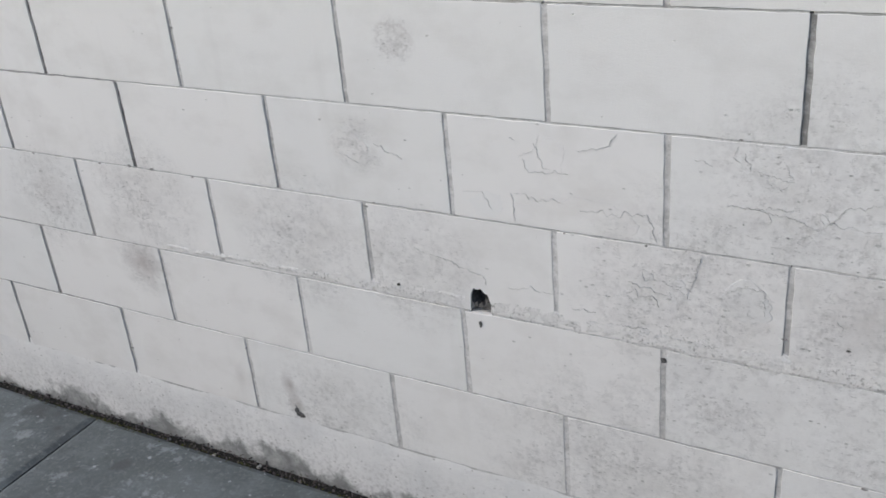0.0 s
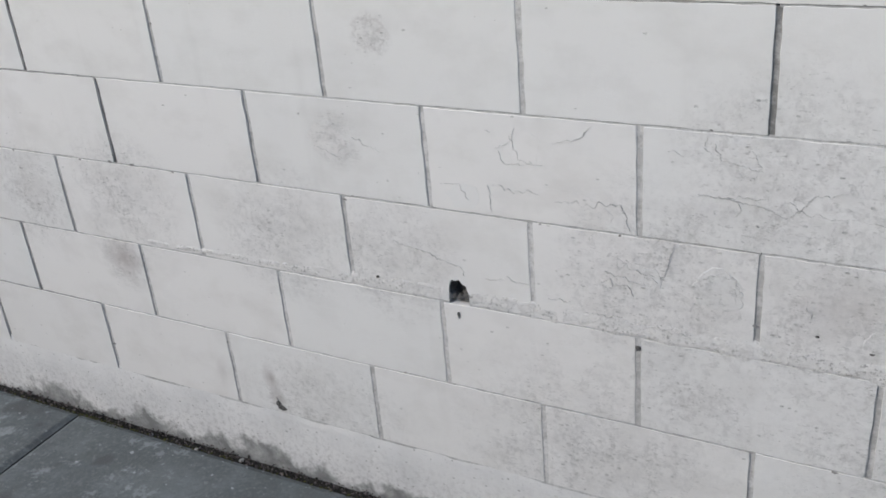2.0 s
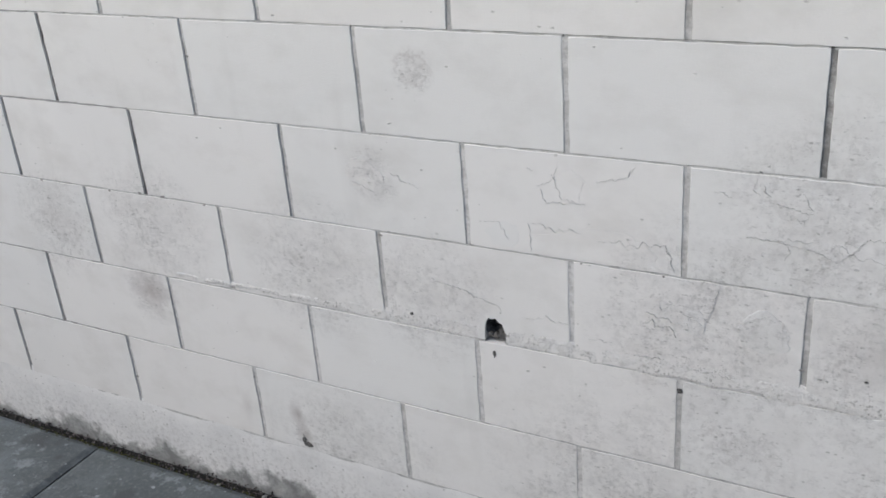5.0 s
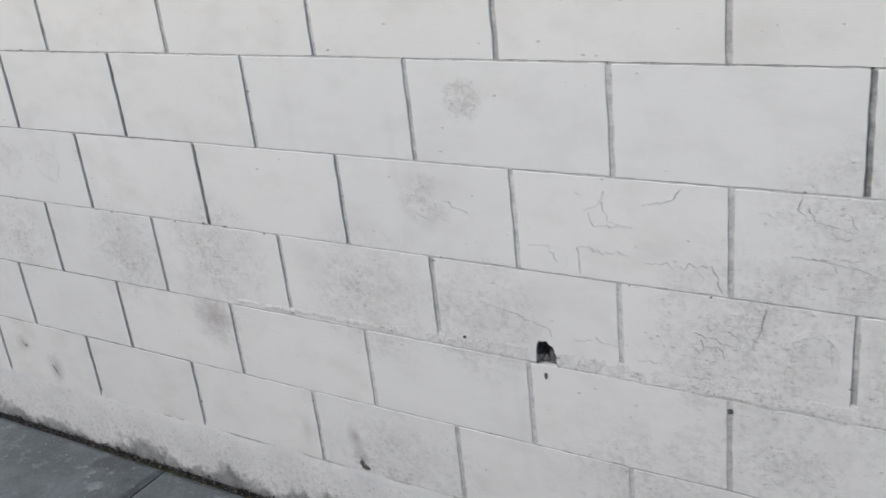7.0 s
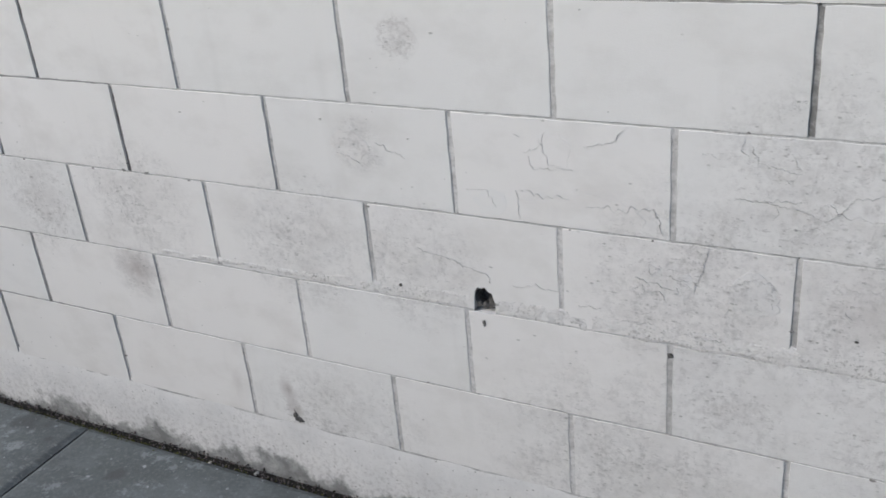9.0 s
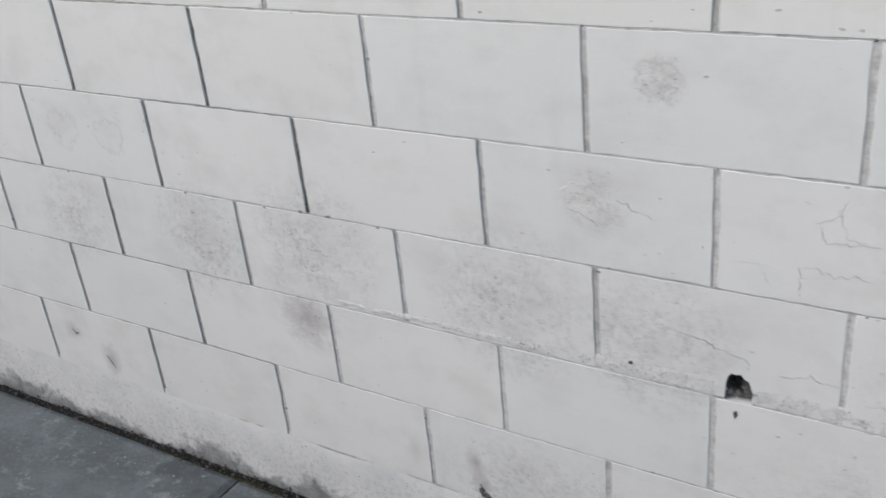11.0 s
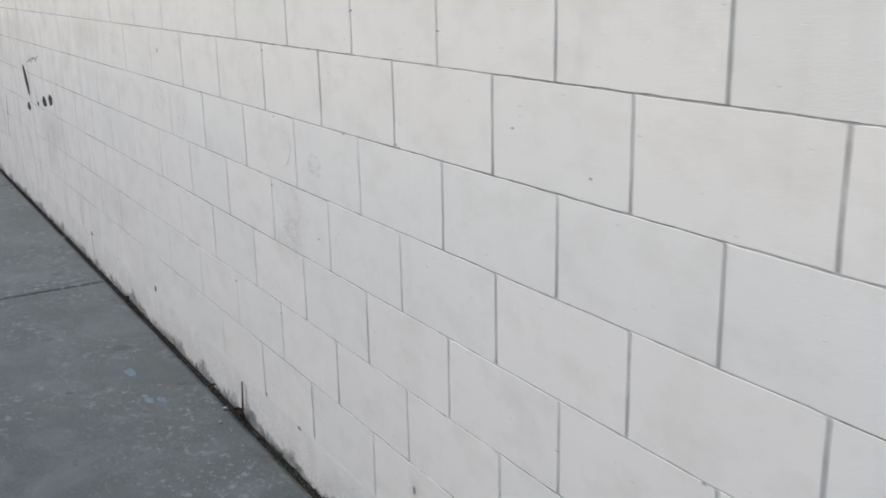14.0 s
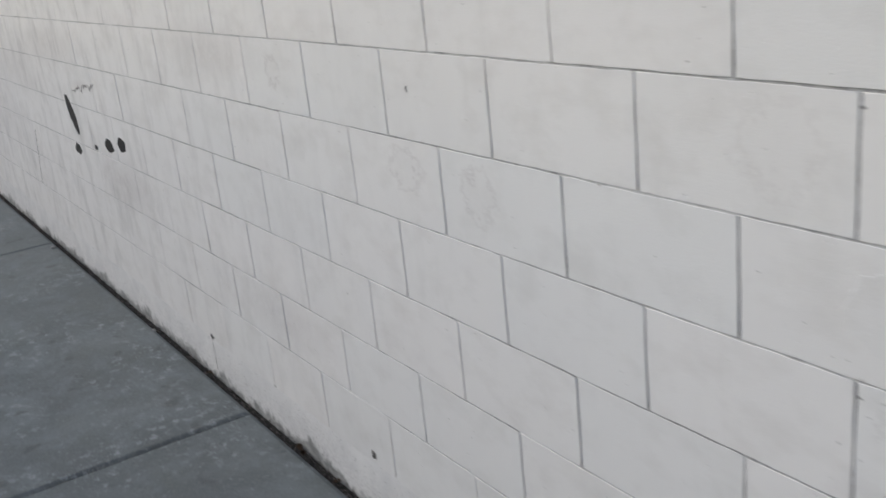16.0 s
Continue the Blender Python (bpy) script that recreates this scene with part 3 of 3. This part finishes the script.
for i, (x0, z0, x1, z1, w) in enumerate((
        (0.248, 0.929, 0.277, 0.921, 0.0022),
        (0.314, 0.959, 0.307, 0.939, 0.002),
        (0.307, 0.939, 0.321, 0.929, 0.003),
        (0.315, 0.858, 0.33, 0.853, 0.0028),
        (0.33, 0.853, 0.405, 0.862, 0.0022),
        (0.364, 0.853, 0.371, 0.838, 0.0018),
        (0.371, 0.838, 0.363, 0.824, 0.0018),
        (0.383, 0.941, 0.401, 0.914, 0.0016),
        (0.401, 0.914, 0.388, 0.892, 0.0018),
        (0.388, 0.892, 0.361, 0.902, 0.0014),
        (0.445, 0.862, 0.459, 0.844, 0.0022),
        (0.459, 0.844, 0.479, 0.874, 0.0018),
        (0.479, 0.874, 0.528, 0.886, 0.0018),
        (0.348, 0.917, 0.366, 0.916, 0.002))):
    crack("lifted_edge_shade", x0, z0, x1, z1, 0.7 * w, 1.9 * i + 120.3, 0.30, LIFT_SHADE)
for i, (x0, z0, x1, z1, w) in enumerate((
        (0.161, 0.711, 0.166, 0.694, 0.0018),
        (0.166, 0.694, 0.184, 0.713, 0.002),
        (0.137, 0.663, 0.15, 0.676, 0.0024),
        (0.15, 0.676, 0.156, 0.659, 0.0022),
        (0.158, 0.661, 0.181, 0.667, 0.0026),
        (0.181, 0.667, 0.194, 0.646, 0.0036),
        (0.213, 0.67, 0.213, 0.692, 0.0026),
        (0.213, 0.692, 0.232, 0.694, 0.002),
        (0.263, 0.757, 0.254, 0.715, 0.0016),
        (0.254, 0.715, 0.24, 0.679, 0.0026),
        (0.305, 0.697, 0.337, 0.715, 0.0016),
        (0.337, 0.715, 0.369, 0.71, 0.0018),
        (0.369, 0.71, 0.37, 0.665, 0.002),
        (0.484, 0.681, 0.491, 0.659, 0.0016),
        (0.095, 0.652, 0.103, 0.65, 0.0036),
        (0.03, 0.611, 0.076, 0.612, 0.003),
        (0.113, 0.595, 0.173, 0.599, 0.003),
        (0.23, 0.587, 0.299, 0.587, 0.0028))):
    crack("lifted_edge_shade", x0, z0, x1, z1, 0.7 * w, 1.7 * i + 220.3, 0.30, LIFT_SHADE)
for i, (x0, z0, x1, z1, w) in enumerate((
        (-0.062, 0.901, -0.027, 0.918, 0.002),
        (-0.027, 0.918, -0.023, 0.942, 0.0016),
        (-0.055, 0.895, -0.045, 0.871, 0.0014),
        (-0.045, 0.871, 0.008, 0.878, 0.0012),
        (0.049, 0.921, 0.102, 0.936, 0.0012),
        (0.102, 0.936, 0.116, 0.958, 0.0014),
        (-0.079, 0.933, -0.068, 0.928, 0.0024),
        (-0.171, 0.819, -0.138, 0.822, 0.0016),
        (-0.138, 0.822, -0.122, 0.79, 0.0014))):
    crack("lifted_edge_shade", x0, z0, x1, z1, 0.7 * w, 2.1 * i + 320.3, 0.30, LIFT_SHADE)

# the bed joint round the hole, smeared over with rough mortar
bm = bmesh.new()
prev = None
for i in range(241):
    x = -0.98 + 2.66 * i / 240
    mid = 0.574 + 0.004 * min(1, max(0, (x + 0.8) / 0.4)) - 0.012 * max(0, x - 0.3) + 0.004 * wobble(x, 0, 6, 2)
    half = (0.021 + 0.009 * wobble(x, 0, 17, 6) + 0.004 * wobble(x, 0, 60, 8)) * min(1, 0.35 + 1.6 * max(0, x + 0.70))
    row = []
    for e in (-1.0, -0.75, -0.4, 0.0, 0.4, 0.75, 1.0):
        z = mid + half * e
        y = 0.0004 - 0.0013 * (1 - e * e) + 0.0026 * wobble(x, z, 70, 3) + 0.0015 * wobble(x, z, 160, 5)
        row.append(bm.verts.new((x, min(y, 0.0015) if abs(e) < 1 else 0.003, z)))
    if prev and not -0.184 < x < -0.130:
        for j in range(6):
            bm.faces.new((prev[j], row[j], row[j + 1], prev[j + 1])).smooth = True
    prev = row
part("mortar_smear", bm, MORTAR, wall, "rough mortar smeared along a joint")

# a hole broken through the face, with a ragged rim
bm = bmesh.new()
n, rings = 26, []
for depth, scale in ((0.0006, 1.06), (0.005, 1.0), (0.014, 0.94), (0.032, 0.82), (0.047, 0.4)):
    loop = []
    for i in range(n):
        a = 2 * math.pi * i / n
        r = scale * (1 + 0.12 * noise.noise(Vector((1.8 * math.cos(a), 1.8 * math.sin(a), 4.4))) + 0.12 * noise.noise(Vector((6 * math.cos(a), 6 * math.sin(a), depth * 60))))
        loop.append(bm.verts.new((HOLE_X + 0.024 * r * math.cos(a), depth + (0.004 if depth < 0.001 else 0), HOLE_Z + 0.021 * r * math.sin(a))))
    rings.append(loop)
for o, q in zip(rings, rings[1:]):
    for i in range(n):
        bm.faces.new((o[i], o[(i + 1) % n], q[(i + 1) % n], q[i]))
bm.faces.new(rings[-1])
for i, (dx, dy, dz, r) in enumerate(((0.012, 0.010, -0.014, 0.008), (0.020, 0.008, -0.006, 0.006), (-0.004, 0.012, -0.018, 0.008), (0.004, 0.024, -0.008, 0.009), (-0.016, 0.010, -0.016, 0.006))):
    made = bmesh.ops.create_icosphere(bm, subdivisions=2, radius=r)
    for v in made["verts"]:
        v.co = v.co * (1 + 0.5 * noise.noise(v.co * 160 + Vector((i, 0, 0)))) + Vector((HOLE_X + dx, dy, HOLE_Z + dz))
part("hole", bm, HOLLOW, wall, "dark hole broken into the block")
for i, (x, z, a, b) in enumerate(((-0.164, 0.536, 0.003, 0.007), (0.202, 0.539, 0.0050, 0.0055), (-0.664, 0.179, 0.010, 0.007), (-0.674, 0.188, 0.005, 0.010), (0.504, 0.628, 0.003, 0.002),
                                 (0.589, 0.612, 0.0035, 0.002), (-6.613, 0.196, 0.013, 0.014), (-7.894, 0.176, 0.016, 0.010), (-0.345, 0.591, 0.004, 0.003))):
    blob("chip", x, z, a, b, 50 + i, 0.0008, HOLLOW, "", 0.6, -0.0012)
crack("split", -10.483, 0.72, -10.64, 0.367, 0.030, 73, 0.05, None, "dark upright split")
for i, (x, z, a, b) in enumerate(((-6.199, 1.285, 0.008, 0.016), (-5.025, 1.159, 0.009, 0.004), (-4.746, 0.843, 0.007, 0.004), (-3.8, 1.273, 0.007, 0.004), (-3.567, 1.213, 0.007, 0.004),
                                 (-7.305, 0.167, 0.014, 0.012), (-4.237, 0.294, 0.010, 0.020), (-2.812, 1.303, 0.004, 0.003), (-2.763, 1.369, 0.006, 0.003), (-2.445, 1.393, 0.006, 0.003),
                                 (-4.984, 0.162, 0.022, 0.012), (-5.266, 0.173, 0.012, 0.018), (-1.9, 0.28, 0.008, 0.006), (-2.335, 0.691, 0.004, 0.003), (-2.903, 0.289, 0.008, 0.005), (-3.608, 0.316, 0.006, 0.010))):
    blob("chip", x, z, 0.45 * a, 0.5 * b, 150 + i, 0.0005, GAP, "", 0.7, -0.0012 if z > Z1 else -0.0022)
crack("spray_line", -9.346, 1.034, -8.892, 1.099, 0.030, 76, 0.15, None, "faint grey spray line")
for x0, z0, x1, z1, w in ((-1.802, 0.233, -1.78, 0.199, 0.012), (-1.917, 0.29, -1.905, 0.274, 0.008), (-0.677, 0.206, -0.66, 0.178, 0.012)):
    crack("drip", x0, z0, x1, z1, w, 90 + 10 * x0, 0.2)
crack("drip", -7.898, 0.171, -7.901, 0.024, 0.010, 74, 0.05)
crack("drip", -3.003, 0.226, -2.972, 0.164, 0.012, 75, 0.1)

# black spray-paint blots far along the wall
for i, (x, z, a, b) in enumerate(((-9.47, 0.729, 0.055, 0.028), (-9.098, 0.784, 0.025, 0.013), (-8.857, 0.822, 0.062, 0.033), (-8.646, 0.852, 0.055, 0.033))):
    blob("paint_blot", x, z, a, b, 80 + 2 * i, 0.0012, BLACK, "black spray-paint blot", 0.3, -0.0010)
bm = bmesh.new()
prev = None
for i in range(25):
    f = i / 24
    w = 0.062 * (math.sin(math.pi * (0.08 + 0.88 * f)) ** 0.7) * (1 + 0.25 * wobble(f, 0, 9, 1))
    x, z = -9.507 + 0.113 * f, 1.004 - 0.190 * f
    row = [bm.verts.new((x + w * e, -0.0022 if abs(e) < 1 else -0.0004, z)) for e in (-1, -0.8, 0.8, 1)]
    if prev:
        for j in range(3):
            bm.faces.new((prev[j], row[j], row[j + 1], prev[j + 1]))
    prev = row
part("paint_stroke", bm, BLACK, wall, "black spray-paint stroke")

# ---- marks on the sidewalk ----
bm = bmesh.new()
rng = random.Random(21)
for i in range(420):
    x = rng.choice((rng.uniform(-2.4, 0.6), rng.uniform(-7.5, -2.4)))
    y = EDGE - 0.012 - 0.5 * rng.random() ** 2.4
    r = rng.uniform(0.0015, 0.0040) * (2.0 if rng.random() < 0.05 else 1)
    n = 7
    top = [bm.verts.new((x + r * rng.uniform(0.5, 1.3) * math.cos(6.283 * j / n), y + r * rng.uniform(0.4, 1.2) * math.sin(6.283 * j / n), 0.0009)) for j in range(n)]
    low = [bm.verts.new((v.co.x, v.co.y, 0.0002)) for v in top]
    bm.faces.new(top)
    for j in range(n):
        bm.faces.new((low[j], low[(j + 1) % n], top[(j + 1) % n], top[j]))
tagged(part("paint_flakes", bm, CHIP), "pale paint flakes lying on the sidewalk by the wall", "paint flakes", kind="stuff")
for i, (x, y, a, b) in enumerate(((-6.163, -0.252, 0.045, 0.020), (-5.843, -0.262, 0.035, 0.014), (-5.823, -0.220, 0.030, 0.014))):
    bm = bmesh.new()
    n = 22
    loop = []
    for j in range(n):
        t = 6.28318 * j / n
        r = 1 + 0.5 * noise.noise(Vector((2 * math.cos(t), 2 * math.sin(t), 9.0 + i)))
        loop.append(bm.verts.new((x + a * r * math.cos(t), y + b * r * math.sin(t), 0.0016)))
    low = [bm.verts.new((v.co.x, v.co.y, 0.0)) for v in loop]
    bm.faces.new(loop)
    for j in range(n):
        bm.faces.new((low[j], low[(j + 1) % n], loop[(j + 1) % n], loop[j]))
    part("chalk_spot", bm, BLUE, pavement, "pale blue spot")

# moss along the slab's edge and in the joint's mouth
bm = bmesh.new()
rng = random.Random(31)
for i in range(420):
    x = rng.choice((rng.gauss(-1.33, 0.12), rng.uniform(-1.7, -0.4), rng.gauss(-5.0, 0.15)))
    y = EDGE - abs(rng.gauss(0, 0.006))
    r = rng.uniform(0.001, 0.0032)
    v = [bm.verts.new((x + r * px, y + r * py, 0.0006 + r * pz)) for px, py, pz in ((1, 0, 0), (0, 1, 0), (-1, 0, 0), (0, -1, 0), (0, 0, 0.6))]
    for j in range(4):
        bm.faces.new((v[j], v[(j + 1) % 4], v[4]))
tagged(part("moss", bm, MOSS), "yellow-green moss on the edge of the sidewalk slab", "moss", kind="stuff")

# added, unseen wall across the walkway, behind the camera; it shades wall_north's foot
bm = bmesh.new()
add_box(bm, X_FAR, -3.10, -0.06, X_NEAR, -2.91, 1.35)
south = part("shade_wall_south", bm, STREET)
tagged(south, "unseen dark wall added across the walkway to shade the block wall low down", "wall", kind="structure")


# ---- loose things along the foot of the wall ----
def dry_leaf(x, y, turn, size, seed):
    """A curled dead leaf with its stalk."""
    base = tagged(new("dry_leaf"), "curled brown dead leaf lying in the gap by the wall", "leaf", "dead leaves by the wall")
    base.matrix_basis = pose(x, y, -0.004, 0, 0, turn)
    bm = bmesh.new()
    grid = []
    for i in range(9):
        f = i / 8
        w = size * 0.34 * math.sin(math.pi * (0.06 + 0.92 * f)) ** 0.8
        row = [bm.verts.new((size * (f - 0.5), w * e, size * (0.16 + 0.22 * e * e * (1 + 0.5 * math.sin(seed)) + 0.12 * math.sin(4 * f + seed)))) for e in (-1, -0.5, 0, 0.5, 1)]
        grid.append(row)
    for p, q in zip(grid, grid[1:]):
        for j in range(4):
            bm.faces.new((p[j], q[j], q[j + 1], p[j + 1])).smooth = True
    bmesh.ops.solidify(bm, geom=bm.faces[:], thickness=0.0006)
    part("blade", bm, LEAF, base)
    bm = bmesh.new()
    bmesh.ops.create_cone(bm, cap_ends=True, segments=6, radius1=0.0009, radius2=0.0005, depth=size * 0.5,
                          matrix=pose(size * 0.7, 0, size * 0.14, 0, 96, 0))
    part("stalk", bm, LEAF, base)
    return base


LEAF = make_plain("dead_leaf", (0.045, 0.032, 0.022), (0.13, 0.085, 0.055), 120, 0.85, 0.001)
STONE = make_plain("pale_stone", (0.34, 0.34, 0.33), (0.50, 0.49, 0.47), 150, 0.9, 0.001)
for i, (x, y, turn, size) in enumerate(((-5.535, -0.018, 20, 0.045), (-5.565, -0.010, 110, 0.035), (-5.510, -0.014, -40, 0.030), (-5.835, -0.012, 75, 0.032), (-7.135, -0.018, 10, 0.036), (-7.095, -0.022, 150, 0.030), (-6.865, -0.020, 60, 0.028), (-7.965, -0.018, 30, 0.03))):
    dry_leaf(x, y, turn, size, 1.7 * i)


def pebble(x, y, size, seed):
    rng = random.Random(seed)
    bm = bmesh.new()
    bmesh.ops.create_icosphere(bm, subdivisions=2, radius=size)
    for v in bm.verts:
        v.co *= 1 + 0.35 * noise.noise(v.co / size * 0.9 + Vector((seed, 0, 0)))
        v.co.z *= 0.6
    for f in bm.faces:
        f.smooth = True
    ob = part("pebble", bm, STONE)
    low = min(v.co.z for v in ob.data.vertices)
    ob.matrix_basis = pose(x, y, (0.0 if y < EDGE else -0.016) - low, 0, 0, rng.uniform(0, 360))
    return tagged(ob, "small pale stone chip beside the wall", "pebble", "stone chips by the wall")


for i, (x, y, size) in enumerate(((-5.60, -0.045, 0.009), (-5.86, -0.030, 0.007), (-8.64, -0.030, 0.011), (-5.50, -0.10, 0.006), (-0.96, -0.022, 0.006), (-0.82, -0.015, 0.007), (-1.12, -0.02, 0.006), (-10.45, -0.06, 0.014))):
    pebble(x, y, size, 3 + i)

# a dead stalk standing in the gap against the wall
twig = tagged(new("dead_stalk"), "thin black dead weed stalk standing against the wall", "stalk")
twig.matrix_basis = pose(-5.495, -0.014, -0.016)
bm = bmesh.new()
bmesh.ops.create_cone(bm, cap_ends=True, segments=7, radius1=0.0042, radius2=0.0028, depth=0.16, matrix=pose(0.002, 0.002, 0.08, -2, 3, 0))
part("stem", bm, LEAF, twig)
bm = bmesh.new()
bmesh.ops.create_cone(bm, cap_ends=True, segments=6, radius1=0.0016, radius2=0.0008, depth=0.05, matrix=pose(0.014, -0.002, 0.045, 0, 38, 0))
part("side_shoot", bm, LEAF, twig)

# small breaks along the arrises and joints
bm = bmesh.new()
rng = random.Random(77)
for i in range(70):
    row, k = rng.randrange(1, 8), rng.randrange(-14, 3)
    if rng.random() < 0.65:
        x, z = joint_x(row, k) + rng.random() * BW, bed_z(row) + rng.choice((-1, 1)) * 0.0025
    else:
        x, z = joint_x(row, k) + rng.choice((-1, 1)) * 0.004, bed_z(row) - rng.random() * BH
    r, n = rng.uniform(0.0012, 0.0036), 8
    wide = rng.uniform(1.0, 2.4)
    rim = []
    for j in range(n):
        q = r * rng.uniform(0.5, 1.2)
        rim.append(bm.verts.new((x + wide * q * math.cos(6.2832 * j / n), -0.0007, z + q * math.sin(6.2832 * j / n))))
    low = [bm.verts.new((v.co.x, 0.001, v.co.z)) for v in rim]
    bm.faces.new(rim)
    for j in range(n):
        bm.faces.new((low[j], low[(j + 1) % n], rim[(j + 1) % n], rim[j]))
part("arris_breaks", bm, GAP, wall, "small dark breaks along the block edges", "stuff")
